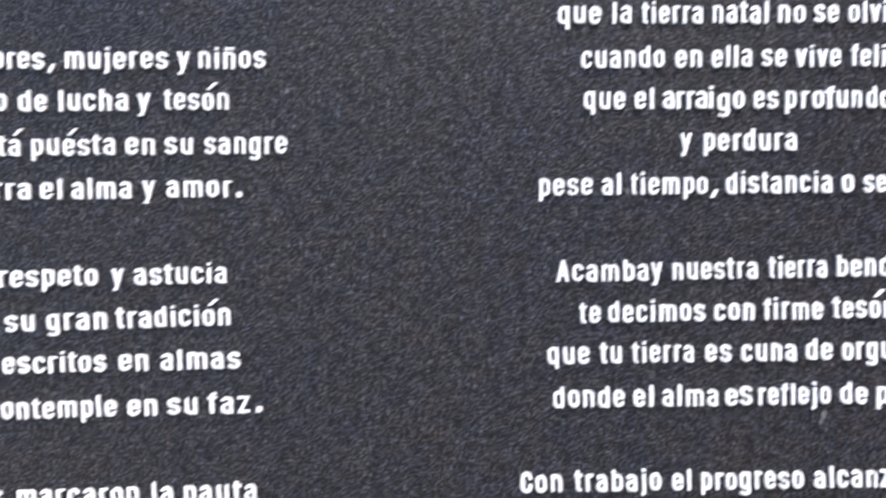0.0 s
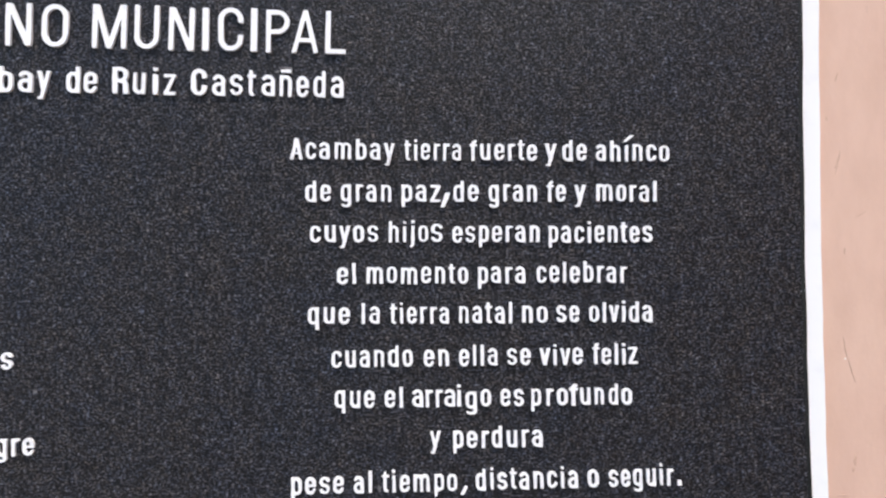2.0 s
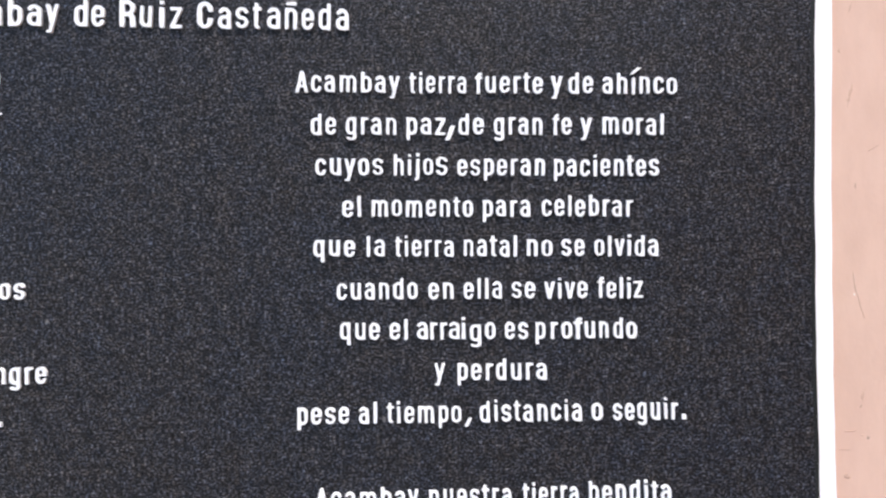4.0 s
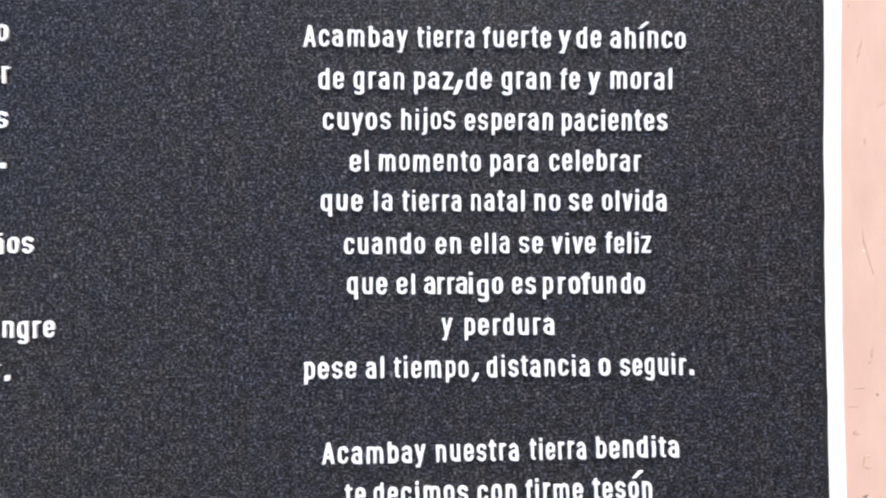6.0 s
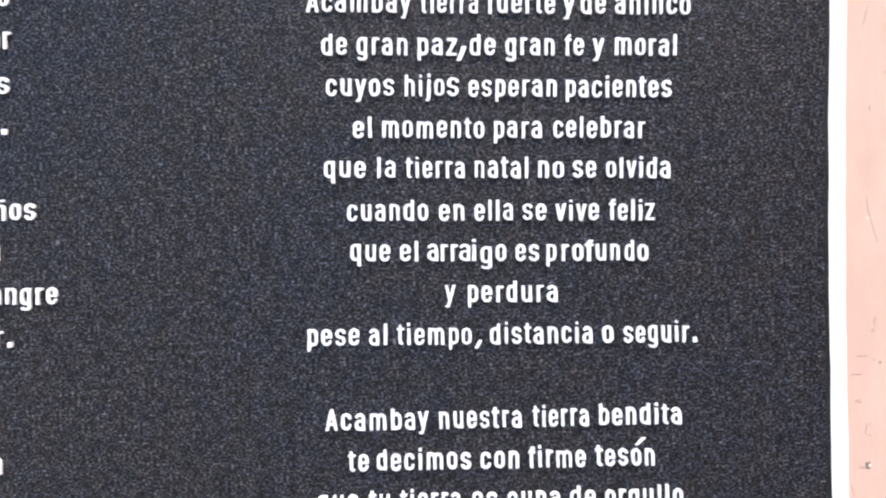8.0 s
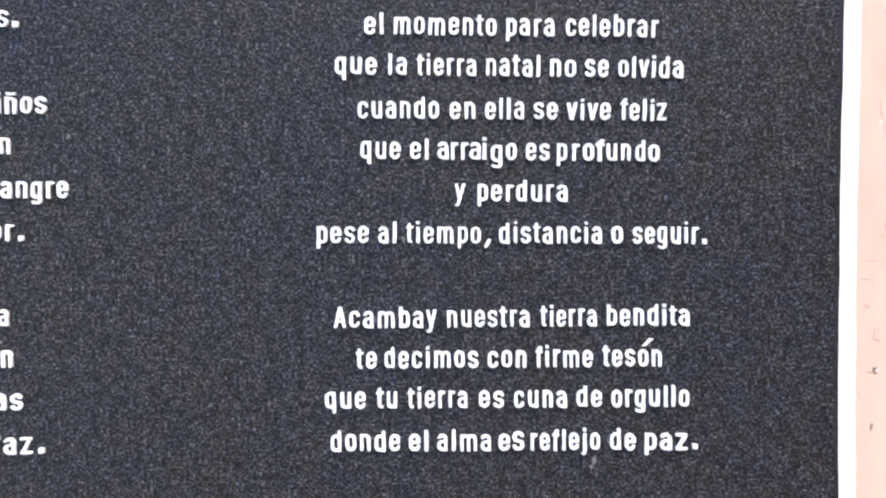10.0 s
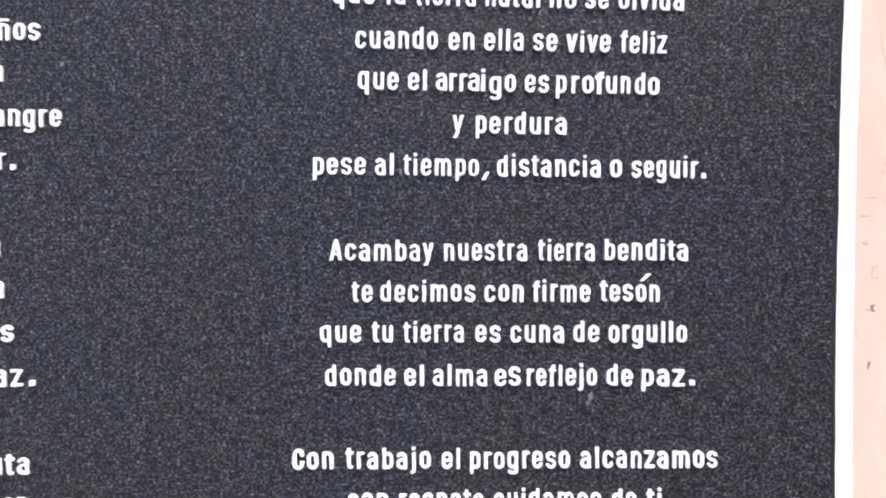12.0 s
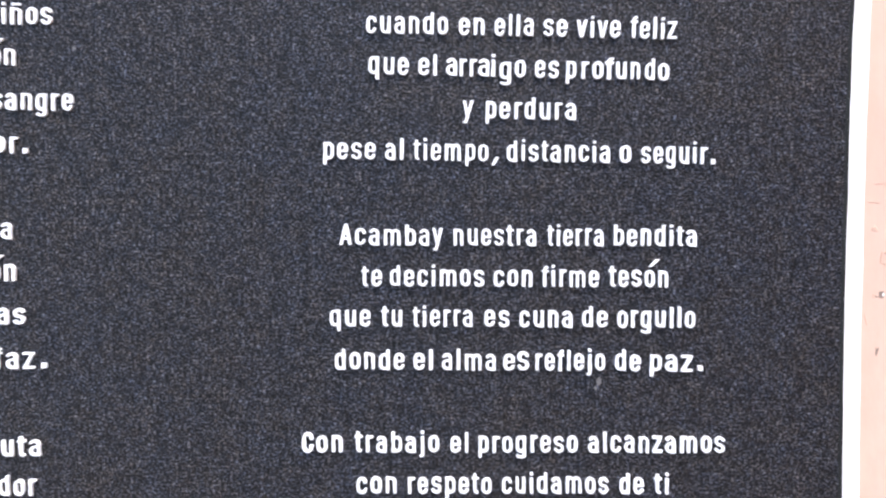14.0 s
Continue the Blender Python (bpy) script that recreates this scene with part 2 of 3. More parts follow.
for x0, x1, z0, z1 in (
    (EDGE - BAND, EDGE, BOTTOM, TOP),
    (LEFT, LEFT + BAND, BOTTOM, TOP),
    (LEFT + BAND, EDGE - BAND, TOP - BAND, TOP),
    (LEFT + BAND, EDGE - BAND, BOTTOM, BOTTOM + BAND),
):
    fixed(part("edge_band", board(x0, x1, -0.0004, 0.0, z0, z1, 0.00015), RIM_BLACK, None, "smooth satin black rim"))

# ---- lettering: a narrow, bold sans drawn with strokes on a cap height of 1 ----
VERSE = dict(cap=0.0140, stem=0.153, bar=0.117, width=0.485, gap=0.0024, proud=0.0020, rough=0.6)
SUBTITLE = dict(cap=0.0176, stem=0.152, bar=0.122, width=0.51, gap=0.0042, proud=0.0022, rough=0.4)
HEADING = dict(cap=0.0290, stem=0.118, bar=0.102, width=0.585, gap=0.0060, proud=0.0024, rough=0.25)
ACCENTED = {"í": "ı", "ó": "o", "á": "a", "é": "e"}
XH, DESC = 0.805, -0.255
CELL = 1 / 56
glyphs = {}


class Pen:
    """Gathers strokes as a field that is negative inside the letter."""

    def __init__(self, style):
        self.s, self.b = style["stem"], style["bar"]
        self.xs = np.arange(-0.30, 1.20, CELL)
        self.ys = np.arange(-0.40, 1.20, CELL)
        self.X, self.Y = np.meshgrid(self.xs, self.ys)
        self.field = np.full(self.X.shape, 9.0)

    def put(self, d):
        self.field = np.minimum(self.field, d)

    def stem(self, x0, y0, x1, y1, thick=None):
        """An upright or slanting stroke between two heights, with level ends."""
        if y0 > y1:
            x0, y0, x1, y1 = x1, y1, x0, y0
        k = (x1 - x0) / (y1 - y0)
        half = (thick or self.s) / 2
        d = np.abs(self.X - x0 - k * (self.Y - y0)) / math.hypot(1, k) - half
        self.put(np.maximum(d, np.maximum(y0 - self.Y, self.Y - y1)))

    def bar(self, x0, x1, y, thick=None):
        d = np.abs(self.Y - y) - (thick or self.b) / 2
        self.put(np.maximum(d, np.maximum(x0 - self.X, self.X - x1)))

    def arc(self, cx, cy, rx, ry, a0, a1):
        """Part of an oval, in degrees counted from the right, anticlockwise."""
        q = self.s / self.b
        best = np.full(self.X.shape, 9.0)
        turns = np.radians(np.linspace(a0, a1, max(6, int(abs(a1 - a0) / 7))))
        px, py = cx + rx * np.cos(turns), (cy + ry * np.sin(turns)) * q
        for ax, ay, bx, by in zip(px[:-1], py[:-1], px[1:], py[1:]):
            dx, dy = bx - ax, by - ay
            f = np.clip(((self.X - ax) * dx + (self.Y * q - ay) * dy) / (dx * dx + dy * dy), 0, 1)
            best = np.minimum(best, np.hypot(self.X - ax - f * dx, self.Y * q - ay - f * dy))
        self.put(best - self.s / 2)


def draw(ch, style):
    """The strokes of one letter."""
    p = Pen(style)
    s, b, w = style["stem"], style["bar"], style["width"]
    L, R = s / 2, w - s / 2
    M, a = (L + R) / 2, (R - L) / 2
    T, B = XH - b / 2, b / 2
    c = 0.19
    CT = 1 - b / 2

    def bowl(top=T, bottom=B, left=L, right=R, r=c):
        m, h = (left + right) / 2, (right - left) / 2
        p.arc(m, top - r, h, r, 0, 180)
        p.arc(m, bottom + r, h, r, 180, 360)
        p.stem(left, bottom + r, left, top - r)
        p.stem(right, bottom + r, right, top - r)

    if ch == "o":
        bowl()
    elif ch in "bp":
        bowl()
        p.stem(L, 0 if ch == "b" else DESC, L, 1 if ch == "b" else XH)
    elif ch in "dq":
        bowl()
        p.stem(R, 0 if ch == "d" else DESC, R, 1 if ch == "d" else XH)
    elif ch == "g":
        bowl()
        low = DESC - 0.03 + b / 2 + 0.09
        p.stem(R, low, R, XH)
        p.arc(M, low, a, 0.09, 200, 360)
    elif ch in "nhñ":
        p.stem(L, 0, L, 1 if ch == "h" else XH)
        p.arc(M, T - c, a, c, 0, 175)
        p.stem(R, 0, R, T - c)
        if ch == "ñ":
            p.bar(L - 0.03, R + 0.03, 0.965, 0.115)
    elif ch == "u":
        p.stem(R, 0, R, XH)
        p.arc(M, B + c, a, c, 185, 360)
        p.stem(L, B + c, L, XH)
    elif ch == "m":
        step = (R - L) * 0.94
        for i in (0, 1):
            p.arc(L + (i + 0.5) * step, T - c, step / 2, c, 0, 175)
            p.stem(L + (i + 1) * step, 0, L + (i + 1) * step, T - c)
        p.stem(L, 0, L, XH)
    elif ch == "r":
        p.stem(L, 0, L, XH)
        p.arc(L + a * 0.95, T - c, a * 0.95, c, 78, 175)
    elif ch == "a":
        p.stem(R, 0, R, T - c)
        p.arc(M, T - c, a, c, 0, 150)
        high = 0.455
        p.arc(M, (high + B) / 2, a, (high - B) / 2, 90, 270)
        p.bar(M, R, high - 0.01, b * 0.95)
        p.bar(M, R, B, b)
    elif ch == "c":
        p.arc(M, T - c, a, c, 8, 180)
        p.arc(M, B + c, a, c, 180, 352)
        p.stem(L, B + c, L, T - c)
    elif ch == "e":
        p.arc(M, T - c, a, c, 0, 180)
        p.arc(M, B + c, a, c, 180, 348)
        p.stem(L, B + c, L, T - c)
        p.stem(R, 0.36, R, T - c)
        p.bar(L, R, 0.405, b * 0.8)
    elif ch == "s":
        mid = 0.395
        p.arc(M, (T + mid) / 2, a, (T - mid) / 2, 18, 262)
        p.arc(M, (mid + B) / 2, a, (mid - B) / 2, 82, -162)
    elif ch == "S":
        top, mid = 0.90 - b / 2, 0.445
        p.arc(M, (top + mid) / 2, a, (top - mid) / 2, 18, 262)
        p.arc(M, (mid + B) / 2, a, (mid - B) / 2, 82, -162)
    elif ch == "t":
        x = 0.075 + L
        p.stem(x, B + 0.09, x, 0.97)
        p.bar(0, x + 0.20, T + 0.01, b * 0.9)
        p.arc(x + 0.10, B + 0.09, 0.10, 0.09, 180, 268)
    elif ch == "f":
        x = 0.075 + L
        p.stem(x, 0, x, CT - 0.12)
        p.bar(0, x + 0.19, T + 0.01, b * 0.9)
        p.arc(x + 0.11, CT - 0.12, 0.11, 0.12, 95, 180)
    elif ch == "i":
        p.stem(L, 0, L, XH - 0.035)
        p.stem(L, 0.895, L, 1.03)
    elif ch == "ı":
        p.stem(L, 0, L, XH)
    elif ch == "j":
        p.stem(L, DESC + b / 2 + 0.09, L, XH - 0.035)
        p.arc(L - 0.10, DESC + b / 2 + 0.09, 0.10, 0.09, 275, 360)
        p.stem(L, 0.895, L, 1.03)
    elif ch == "l":
        p.stem(L, 0, L, 1)
    elif ch == "v":
        p.stem(L - 0.01, XH, M, 0)
        p.stem(R + 0.01, XH, M, 0)
    elif ch == "y":
        p.stem(L - 0.01, XH, M, 0.02)
        p.stem(R + 0.01, XH, M - 0.095, DESC - 0.01)
        p.bar(L - 0.06, M - 0.07, DESC + 0.045, b * 0.85)
    elif ch == "z":
        p.bar(0.01, w - 0.02, T)
        p.bar(0, w - 0.01, B)
        p.stem(L, B, R, T, s * 0.95)
    elif ch == ".":
        p.bar(0, 0.22, 0.125, 0.25)
    elif ch == ",":
        p.stem(0.02, -0.20, 0.22, 0.20, s * 0.95)
    elif ch == "A":
        wide = w * 1.16
        p.stem(L * 0.85, 0, wide / 2, 1, s * 0.95)
        p.stem(wide - L * 0.85, 0, wide / 2, 1, s * 0.95)
        p.bar(L + 0.05, wide - L - 0.05, 0.29, b * 0.9)
    elif ch == "C":
        bowlr = 0.24
        p.arc(M, CT - bowlr, a, bowlr, 0, 180)
        p.arc(M, B + bowlr, a, bowlr, 180, 360)
        p.stem(L, B + bowlr, L, CT - bowlr)
        p.stem(R, CT - bowlr - 0.06, R, CT - bowlr)
        p.stem(R, B + bowlr, R, B + bowlr + 0.08)
    elif ch == "D":
        r = 0.26
        p.stem(L, 0, L, 1)
        p.bar(L, M, CT)
        p.bar(L, M, B)
        p.arc(M, CT - r, a, r, 0, 90)
        p.arc(M, B + r, a, r, 270, 360)
        p.stem(R, B + r, R, CT - r)
    elif ch == "O":
        bowl(CT, B, L, R + 0.02, 0.27)
    elif ch == "U":
        p.arc(M, B + 0.24, a, 0.24, 180, 360)
        p.stem(L, B + 0.24, L, 1)
        p.stem(R, B + 0.24, R, 1)
    elif ch == "H":
        p.stem(L, 0, L, 1)
        p.stem(R, 0, R, 1)
        p.bar(L, R, 0.52)
    elif ch == "I":
        p.stem(L, 0, L, 1)
    elif ch == "L":
        p.stem(L, 0, L, 1)
        p.bar(L, w * 0.86, B)
    elif ch == "N":
        p.stem(L, 0, L, 1)
        p.stem(R + 0.01, 0, R + 0.01, 1)
        p.stem(L + 0.02, 1, R - 0.01, 0)
    elif ch == "M":
        wide = w * 1.34
        p.stem(L, 0, L, 1)
        p.stem(wide - L, 0, wide - L, 1)
        p.stem(L + 0.03, 1, wide / 2, 0)
        p.stem(wide - L - 0.03, 1, wide / 2, 0)
    elif ch in "PR":
        r = 0.235
        low = CT - 2 * r + 0.01
        p.stem(L, 0, L, 1)
        p.bar(L, M, CT)
        p.bar(L, M, low)
        p.arc(M - 0.01, (CT + low) / 2, a + 0.01, (CT - low) / 2, -90, 90)
        if ch == "R":
            p.stem(R, 0, R - 0.02, low - 0.10)
            p.arc(M - 0.02, low - 0.10, a, 0.10, 0, 90)
    return p


def outlines(p):
    """The closed lines along which the field changes sign."""
    f = p.field
    f = (4 * f[1:-1, 1:-1] + f[:-2, 1:-1] + f[2:, 1:-1] + f[1:-1, :-2] + f[1:-1, 2:]) / 8
    f = np.where(np.abs(f) < 1e-5, 1e-5, f)
    xs, ys = p.xs[1:-1], p.ys[1:-1]
    inside = f < 0

    def cross(i, j, k, l):
        u = f[i, j] / (f[i, j] - f[k, l])
        return (xs[j] + u * (xs[l] - xs[j]), ys[i] + u * (ys[k] - ys[i]))

    follow, spot = {}, {}
    rows, cols = np.nonzero(
        (inside[:-1, :-1] != inside[1:, :-1]) | (inside[:-1, :-1] != inside[:-1, 1:]) | (inside[:-1, :-1] != inside[1:, 1:])
    )
    for i, j in zip(rows.tolist(), cols.tolist()):
        ring = [(i, j), (i, j + 1), (i + 1, j + 1), (i + 1, j)]
        enter, leave = [], []
        for n in range(4):
            a, b = ring[n], ring[(n + 1) % 4]
            if inside[a] != inside[b]:
                key = (min(a, b), max(a, b))
                spot[key] = cross(*key[0], *key[1])
                (leave if inside[a] else enter).append(key)
        for a, b in zip(leave, enter):
            follow[a] = b
    loops = []
    while follow:
        key, at = next(iter(follow.items()))
        ring = []
        while key in follow:
            ring.append(spot[key])
            key = follow.pop(key)
        loops.append(ring)
    return [thin(r, 0.006) for r in loops if len(r) > 5]


def thin(ring, slack):
    """Leaves out the points of a closed line that lie almost on the line between the others."""
    pts = [Vector(q) for q in ring]

    def keep(lo, hi):
        if hi - lo < 2:
            return []
        a, d = pts[lo], pts[hi] - pts[lo]
        far, at = 0, None
        for n in range(lo + 1, hi):
            e = pts[n] - a
            off = abs(d.x * e.y - d.y * e.x) / d.length if d.length > 1e-9 else e.length
            if off > far:
                far, at = off, n
        return keep(lo, at) + [at] + keep(at, hi) if far > slack else []

    half = len(pts) // 2
    return [pts[n] for n in [0, *keep(0, half), half, *keep(half, len(pts) - 1)]]


def area(ring):
    return sum(p.x * q.y - p.y * q.x for p, q in zip(ring, ring[1:] + ring[:1])) / 2


def bodies(loops):
    """Sorts closed lines into bodies, each with the counters that lie in it."""
    most = max(range(len(loops)), key=lambda n: abs(area(loops[n])))
    way = area(loops[most]) > 0
    outer = [n for n in range(len(loops)) if (area(loops[n]) > 0) == way]
    groups = {n: [] for n in outer}
    for n in range(len(loops)):
        if n not in groups:
            mid = sum((q for q in loops[n]), Vector((0, 0))) / len(loops[n])
            for o in outer:
                xs, ys = [q.x for q in loops[o]], [q.y for q in loops[o]]
                if min(xs) < mid.x < max(xs) and min(ys) < mid.y < max(ys):
                    groups[o].append(n)
                    break
    return groups.items()


def wobble(p, ch, cut, much):
    """Hand-cut unevenness: strokes a little fatter here, thinner there, otherwise in each cut of a letter."""
    r = random.Random(ord(ch) * 11 + cut)
    p.field = p.field + much * r.uniform(-0.010, 0.010)
    for far, deep in ((9, 0.011), (17, 0.008), (31, 0.005)):
        turn = r.uniform(0, 6.3)
        p.field = p.field + much * deep * np.sin(far * (p.X * math.cos(turn) + p.Y * math.sin(turn)) + r.uniform(0, 6.3))
    return p


def glyph(ch, style, cut=0):
    """One raised letter: a flat front, upright sides, standing on the panel. Returns the mesh, and its width."""
    key = (ch, style["cap"], cut)
    if key in glyphs:
        return glyphs[key]
    loops = outlines(wobble(draw(ch, style), ch, cut, style["rough"]))
    flat = [q for ring in loops for q in ring]
    left, right = min(q.x for q in flat), max(q.x for q in flat)
    k, deep = style["cap"], style["proud"]
    bm = bmesh.new()
    front = [bm.verts.new(((q.x - left) * k, -deep, q.y * k)) for q in flat]
    back = [bm.verts.new(((q.x - left) * k, 0, q.y * k)) for q in flat]
    first = [sum(len(r) for r in loops[:n]) for n in range(len(loops))]
    for body, holes in bodies(loops):
        group = [body, *holes]
        index = [first[n] + i for n in group for i in range(len(loops[n]))]
        for tri in tessellate_polygon([[Vector((q.x, q.y, 0)) for q in loops[n]] for n in group]):
            bm.faces.new([front[index[n]] for n in tri])
    start = 0
    for ring in loops:
        n = len(ring)
        for i in range(n):
            u, v = start + i, start + (i + 1) % n
            bm.faces.new((front[u], front[v], back[v], back[u]))
        start += n
    bmesh.ops.recalc_face_normals(bm, faces=bm.faces[:])
    bm.normal_update()
    for f in bm.faces:
        if len(f.verts) == 3 and f.normal.y > 0:
            f.normal_flip()
    mesh = bpy.data.meshes.new("letter")
    bm.to_mesh(mesh)
    bm.free()
    mesh.materials.append(LETTER_WHITE)
    glyphs[key] = (mesh, (right - left) * k)
    return glyphs[key]


def accent_mesh(style):
    key = ("acute", style["cap"])
    if key not in glyphs:
        c = style["cap"]
        bm = slab(-0.10 * c, 0.10 * c, -style["proud"], 0, 0.0, 0.33 * c, 0.0002, 1)
        for v in bm.verts:
            v.co.x = v.co.x * (0.8 + 0.9 * v.co.z / c) + 1.1 * v.co.z
        mesh = bpy.data.meshes.new("accent")
        bm.to_mesh(mesh)
        bm.free()
        mesh.materials.append(LETTER_WHITE)
        glyphs[key] = (mesh, 0.3 * c)
    return glyphs[key]


dice = random.Random(7)
cuts = random.Random(3)


def spacing(u, v):
    """How much room two neighbours take between them: upright sides more, round ones less, open ones least."""
    right = 0.27 if u in "rtfyvzLPC" else 0.62 if u in "dhilmnqugaHIMNUjíáñ" else 0.45
    left = 0.95 if v == "." else 0.30 if v in "tfyvzjA" else 0.62 if v in "bhilmnpruíñDHILMNPRU" else 0.45
    return right + left


def line(style, z0, z1, *words):
    """Sets one line of raised letters: the baseline's height at its two ends, and each word with its left and right end and, where it was set high or low, by how much."""
    placed = []
    x_first, x_last = words[0][1], words[-1][2]
    slope = (z1 - z0) / (x_last - x_first)
    for word, xa, xb, *set_off in words:
        parts = [glyph(ACCENTED.get(ch, ch), style, cuts.randrange(5)) for ch in word]
        ink = sum(w for _, w in parts)
        room = [spacing(u, v) for u, v in zip(word, word[1:])]
        gaps = style["gap"] * sum(room)
        stretch = (xb - xa) / (ink + gaps) if word else 1.0
        wide = min(1.25, max(0.80, stretch))
        gap = (xb - xa - ink * wide) / sum(room) if room else 0
        x = xa
        for ch, (mesh, w) in zip(word, parts):
            z = z0 + slope * (x - x_first) + dice.uniform(-0.0003, 0.0003) + sum(set_off)
            lean = -math.degrees(math.atan(slope)) + dice.uniform(-0.7, 0.7)
            size = dice.uniform(0.985, 1.02)
            m = pose(x, 0.0, z, 0, lean, 0) @ Matrix.Diagonal((wide, 1, size, 1))
            placed.append(("letter", mesh, m))
            if ch in ACCENTED:
                mark, _ = accent_mesh(style)
                high = (0.96 if ch == "í" else 0.98) * style["cap"]
                placed.append(("accent", mark, pose(x + (0.05 if ch == "í" else 0.55) * w * wide, 0.0, z + high, 0, lean + dice.uniform(-4, 4), 0)))
            x += w * wide + (gap * room.pop(0) if room else 0)
    return placed


def single(placed):
    for name, mesh, m in placed:
        ob = new(name, mesh)
        ob.matrix_basis = m
        fixed(ob)


def joined(placed):
    bm = bmesh.new()
    for _, mesh, m in placed:
        had = len(bm.verts)
        bm.from_mesh(mesh)
        bm.verts.ensure_lookup_table()
        for v in bm.verts[had:]:
            v.co = m @ v.co
    ob = fixed(part("text_line", bm, LETTER_WHITE))
    tagged(ob, "line of raised white letters", kind="stuff")


# heading
single(line(HEADING, 1.8099, 1.7966, ("H", -0.2113, -0.1944), ("I", -0.1879, -0.1836), ("M", -0.1767, -0.1525), ("N", -0.1457, -0.1284), ("O", -0.1219, -0.1041), ("M", -0.0883, -0.0656), ("U", -0.0601, -0.0436), ("N", -0.0374, -0.0203), ("I", -0.0148, -0.0104), ("C", -0.0043, 0.0125), ("I", 0.0175, 0.0220), ("P", 0.0279, 0.0435), ("A", 0.0452, 0.0627), ("L", 0.0676, 0.0814)))
joined(line(SUBTITLE, 1.7781, 1.7672, ("Acam", -0.2074, -0.1552), ("b", -0.1510, -0.1414), ("a", -0.1379, -0.1283), ("y", -0.1253, -0.1164), ("d", -0.1060, -0.0970), ("e", -0.0944, -0.0856), ("R", -0.0754, -0.0646), ("u", -0.0617, -0.0534), ("i", -0.0485, -0.0450), ("z", -0.0412, -0.0332), ("C", -0.0230, -0.0123), ("a", -0.0089, -0.0001), ("s", 0.0031, 0.0116), ("t", 0.0145, 0.0201), ("a", 0.0242, 0.0331), ("ñ", 0.0362, 0.0445), ("e", 0.0477, 0.0559), ("d", 0.0591, 0.0671), ("a", 0.0707, 0.0794)))
# second column
joined(line(VERSE, 1.7263, 1.7187, ("Acambay", 0.0424, 0.1128), ("tierra", 0.1192, 0.1576), ("fuerte", 0.1635, 0.2093), ("y", 0.2145, 0.2226), ("de", 0.2265, 0.2430), ("ahínco", 0.2494, 0.2996)))
joined(line(VERSE, 1.6974, 1.6918, ("de", 0.0519, 0.0691), ("gran", 0.0758, 0.1098), ("paz", 0.1165, 0.1430), ("de", 0.1517, 0.1690), ("gran", 0.1757, 0.2085), ("fe", 0.2151, 0.2282), ("y", 0.2341, 0.2417), ("moral", 0.2488, 0.2901)))
single(line(VERSE, 1.6699, 1.6639, ("cuyos", 0.0544, 0.1002), ("hijo", 0.1074, 0.1341), ("S", 0.1358, 0.1437), ("esperan", 0.1503, 0.2094), ("pacientes", 0.2155, 0.2864)))
single(line(VERSE, 1.6414, 1.6371, ("el", 0.0718, 0.0847), ("momento", 0.0917, 0.1605), ("para", 0.1669, 0.1991), ("celebrar", 0.2068, 0.2682)))
single(line(VERSE, 1.6149, 1.6100, ("que", 0.0518, 0.0800), ("la", 0.0877, 0.0999), ("tierra", 0.1067, 0.1467), ("natal", 0.1534, 0.1894), ("no", 0.1961, 0.2134), ("se", 0.2193, 0.2349), ("olvida", 0.2418, 0.2847)))
single(line(VERSE, 1.5855, 1.5817, ("cuando", 0.0667, 0.1216), ("en", 0.1288, 0.1460), ("ella", 0.1527, 0.1786), ("se", 0.1853, 0.2011), ("vive", 0.2074, 0.2365), ("feliz", 0.2433, 0.2739)))
single(line(VERSE, 1.5581, 1.5547, ("que", 0.0684, 0.0954), ("el", 0.1019, 0.1144), ("a", 0.1204, 0.1279), ("r", 0.1295, 0.1345), ("r", 0.1362, 0.1412), ("a", 0.1419, 0.1494), ("i", 0.1505, 0.1533), ("g", 0.1562, 0.1641, -0.0017), ("o", 0.1664, 0.1737), ("es", 0.1800, 0.1957), ("p", 0.2007, 0.2074), ("r", 0.2109, 0.2160), ("o", 0.2181, 0.2256), ("f", 0.2266, 0.2326), ("u", 0.2339, 0.2410), ("n", 0.2437, 0.2500), ("d", 0.2534, 0.2597), ("o", 0.2620, 0.2692)))
single(line(VERSE, 1.5293, 1.5280, ("y", 0.1317, 0.1389), ("perdura", 0.1472, 0.2077)))
single(line(VERSE, 1.5013, 1.4992, ("pese", 0.0379, 0.0731), ("al", 0.0799, 0.0921), ("tiempo,", 0.0987, 0.1562), ("distancia", 0.1617, 0.2309), ("o", 0.2374, 0.2451), ("seguir.", 0.2518, 0.3013)))
single(line(VERSE, 1.4431, 1.4439, ("Acambay", 0.0487, 0.1191), ("nuestra", 0.1262, 0.1821), ("tierra", 0.1895, 0.2276), ("bendita", 0.2344, 0.2901)))
single(line(VERSE, 1.4152, 1.4160, ("te", 0.0639, 0.0777), ("decimos", 0.0833, 0.1474), ("con", 0.1537, 0.1799), ("firme", 0.1862, 0.2250), ("tesón", 0.2316, 0.2716)))
single(line(VERSE, 1.3875, 1.3884, ("que", 0.0422, 0.0700), ("tu", 0.0774, 0.0916), ("tierra", 0.0988, 0.1396), ("es", 0.1476, 0.1645), ("cuna", 0.1716, 0.2075), ("de", 0.2141, 0.2312), ("orgullo", 0.2378, 0.2903)))
single(line(VERSE, 1.3578, 1.3587, ("donde", 0.0457, 0.0933), ("el", 0.0995, 0.1128), ("alma", 0.1189, 0.1556), ("e", 0.1608, 0.1687), ("S", 0.1704, 0.1785), ("reflejo", 0.1827, 0.2300), ("de", 0.2369, 0.2543), ("paz.", 0.2604, 0.2964)))
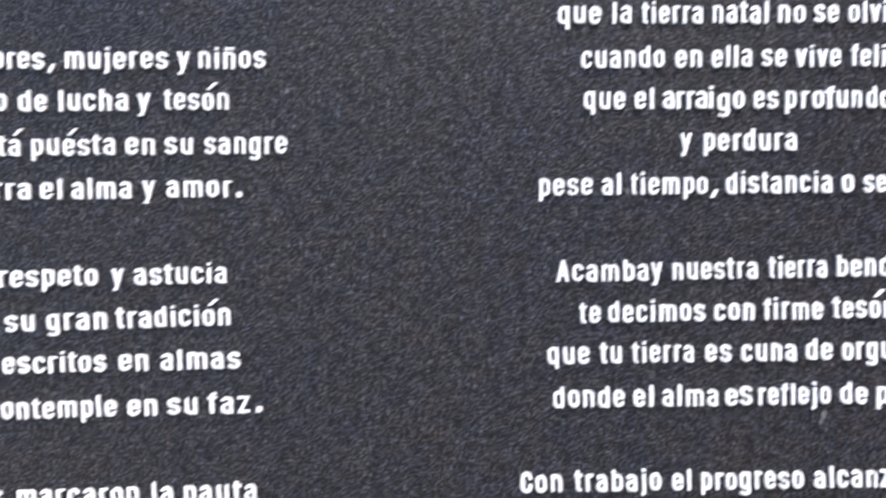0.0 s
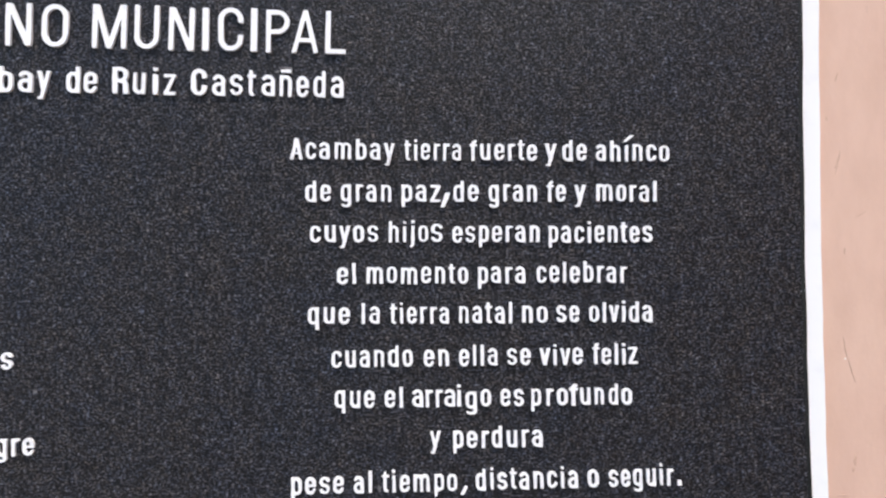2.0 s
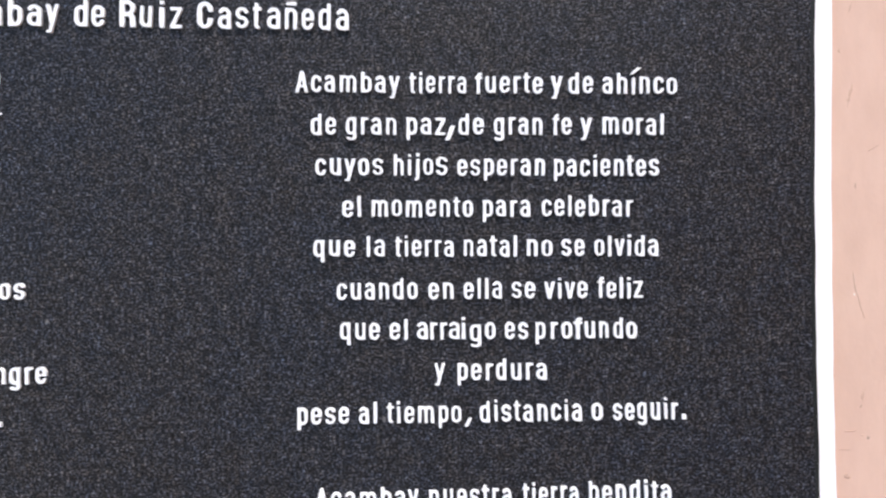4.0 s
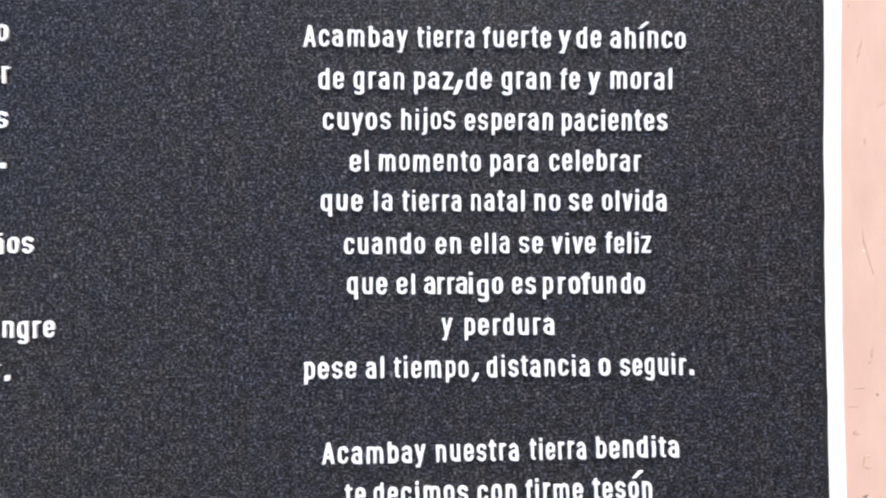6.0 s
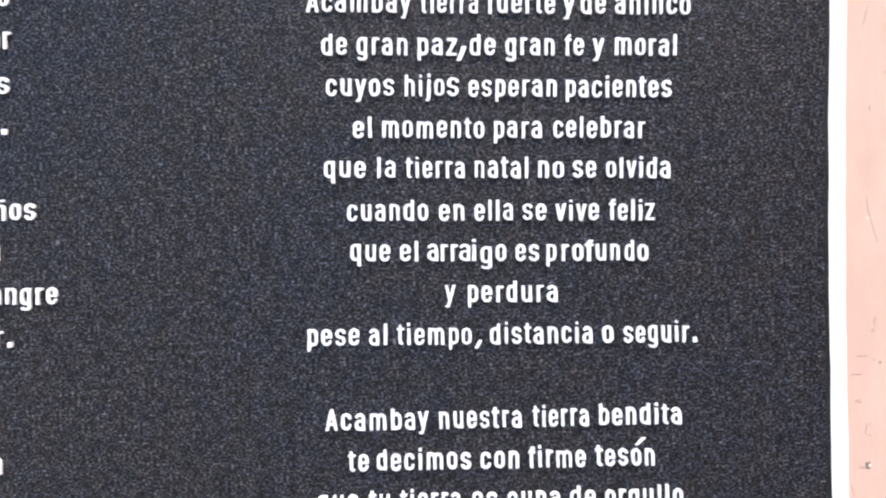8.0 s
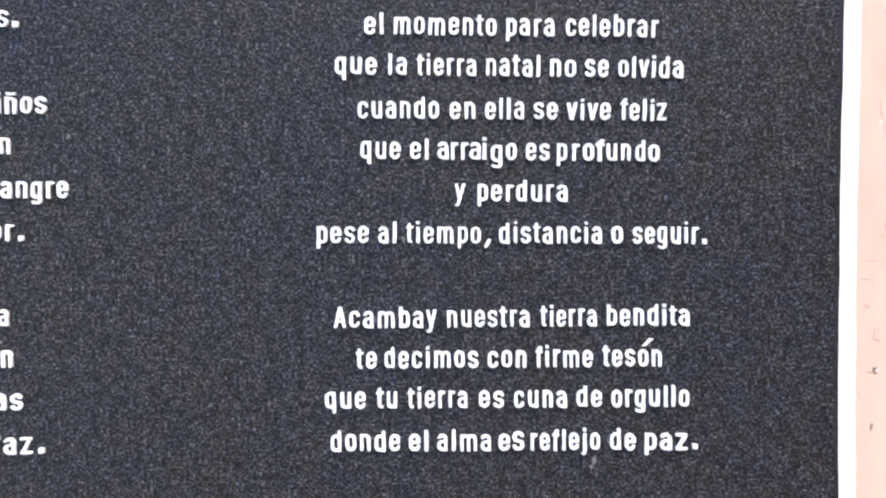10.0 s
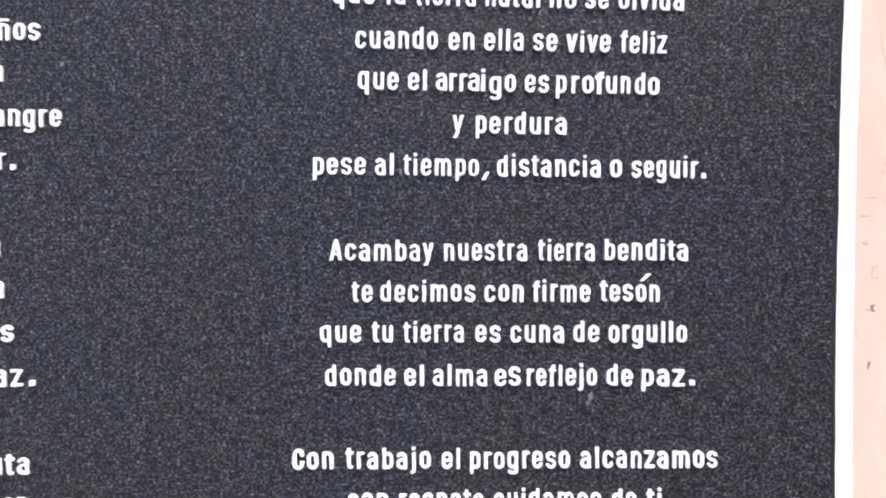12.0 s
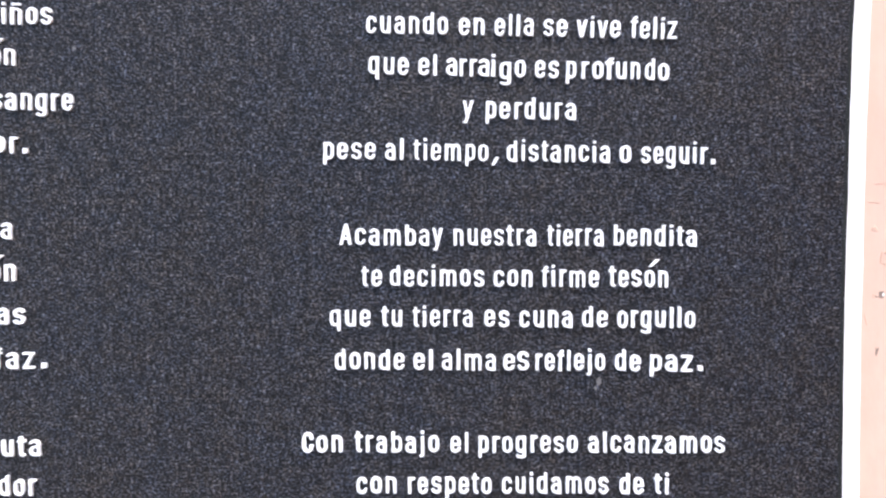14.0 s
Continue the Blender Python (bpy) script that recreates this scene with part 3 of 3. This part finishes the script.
single(line(VERSE, 1.2999, 1.3027, ("Con", 0.0228, 0.0509), ("trabajo", 0.0593, 0.1175), ("el", 0.1251, 0.1374), ("progreso", 0.1443, 0.2123), ("alcanzamos", 0.2195, 0.3126)))
joined(line(VERSE, 1.2714, 1.2737, ("con", 0.0604, 0.0882), ("respeto", 0.0960, 0.1535), ("cuidamos", 0.1608, 0.2339), ("de", 0.2414, 0.2581), ("ti", 0.2651, 0.2750)))
single(line(dict(VERSE, cap=0.0245), 1.6962, 1.6962, (",", 0.1428, 0.1490)))
# first column, as far as it can be read
joined(line(VERSE, 1.7351, 1.7349, ("lo", -0.1730, -0.1582)))
joined(line(VERSE, 1.7065, 1.7061, ("onor", -0.1945, -0.1579)))
joined(line(VERSE, 1.6764, 1.6758, ("spejos", -0.2253, -0.1602)))
joined(line(VERSE, 1.6500, 1.6485, ("ecos", -0.2835, -0.2433), ("de", -0.2370, -0.2160), ("Dios", -0.2096, -0.1692), (".", -0.1663, -0.1598)))
joined(line(VERSE, 1.5940, 1.5900, ("ores,", -0.3318, -0.2881), ("mujeres", -0.2814, -0.2113), ("y", -0.2048, -0.1954), ("niños", -0.1899, -0.1447)))
joined(line(VERSE, 1.5653, 1.5629, ("o", -0.3310, -0.3233), ("de", -0.3147, -0.2953), ("lucha", -0.2867, -0.2394), ("y", -0.2325, -0.2229), ("tesón", -0.2145, -0.1704)))
joined(line(VERSE, 1.5349, 1.5328, ("tá", -0.3305, -0.3149), ("puésta", -0.3067, -0.2493), ("en", -0.2416, -0.2218), ("su", -0.2148, -0.1958), ("sangre", -0.1875, -0.1315)))
joined(line(VERSE, 1.5050, 1.5041, ("rra", -0.3344, -0.3087), ("el", -0.3018, -0.2868), ("alma", -0.2799, -0.2389), ("y", -0.2313, -0.2218), ("amor.", -0.2142, -0.1630)))
joined(line(VERSE, 1.4451, 1.4456, ("respeto", -0.3332, -0.2643), ("y", -0.2544, -0.2460), ("astucia", -0.2388, -0.1754)))
joined(line(VERSE, 1.4139, 1.4169, ("a", -0.3427, -0.3371), ("su", -0.3298, -0.3094), ("gran", -0.3005, -0.2589), ("tradición", -0.2521, -0.1733)))
joined(line(VERSE, 1.3848, 1.3872, ("s", -0.3458, -0.3394), ("escritos", -0.3326, -0.2606), ("en", -0.2511, -0.2309), ("almas", -0.2220, -0.1674)))
joined(line(VERSE, 1.3532, 1.3566, ("contemple", -0.3450, -0.2538), ("en", -0.2461, -0.2257), ("su", -0.2183, -0.1977), ("faz.", -0.1901, -0.1532)))
joined(line(VERSE, 1.2918, 1.2954, ("s", -0.3435, -0.3364), ("marcaron", -0.3258, -0.2405), ("la", -0.2310, -0.2168), ("pauta", -0.2087, -0.1586)))
joined(line(VERSE, 1.2670, 1.2675, ("dor", -0.1890, -0.1620)))

# dried smears and flecks on the black coating
for x, z, w, h, tilt in (
    (0.2262, 1.3505, 0.0035, 0.0060, 20),
    (0.2240, 1.3460, 0.0020, 0.0030, -15),
    (0.0968, 1.5030, 0.0022, 0.0045, 0),
    (0.0410, 1.7885, 0.0080, 0.0014, 8),
    (0.0350, 1.7862, 0.0040, 0.0016, -10),
    (-0.1310, 1.5750, 0.0030, 0.0024, 40),
    (0.3670, 1.4000, 0.0010, 0.0016, -10),
    (0.3850, 1.7955, 0.0016, 0.0022, 0),
):
    ob = part("smear", blot(w, h, 0.0003, int(x * 1e4) + int(z * 1e4)), SMEAR)
    ob.matrix_basis = pose(x, 0.0, z, 0, tilt, 0)
    fixed(ob)
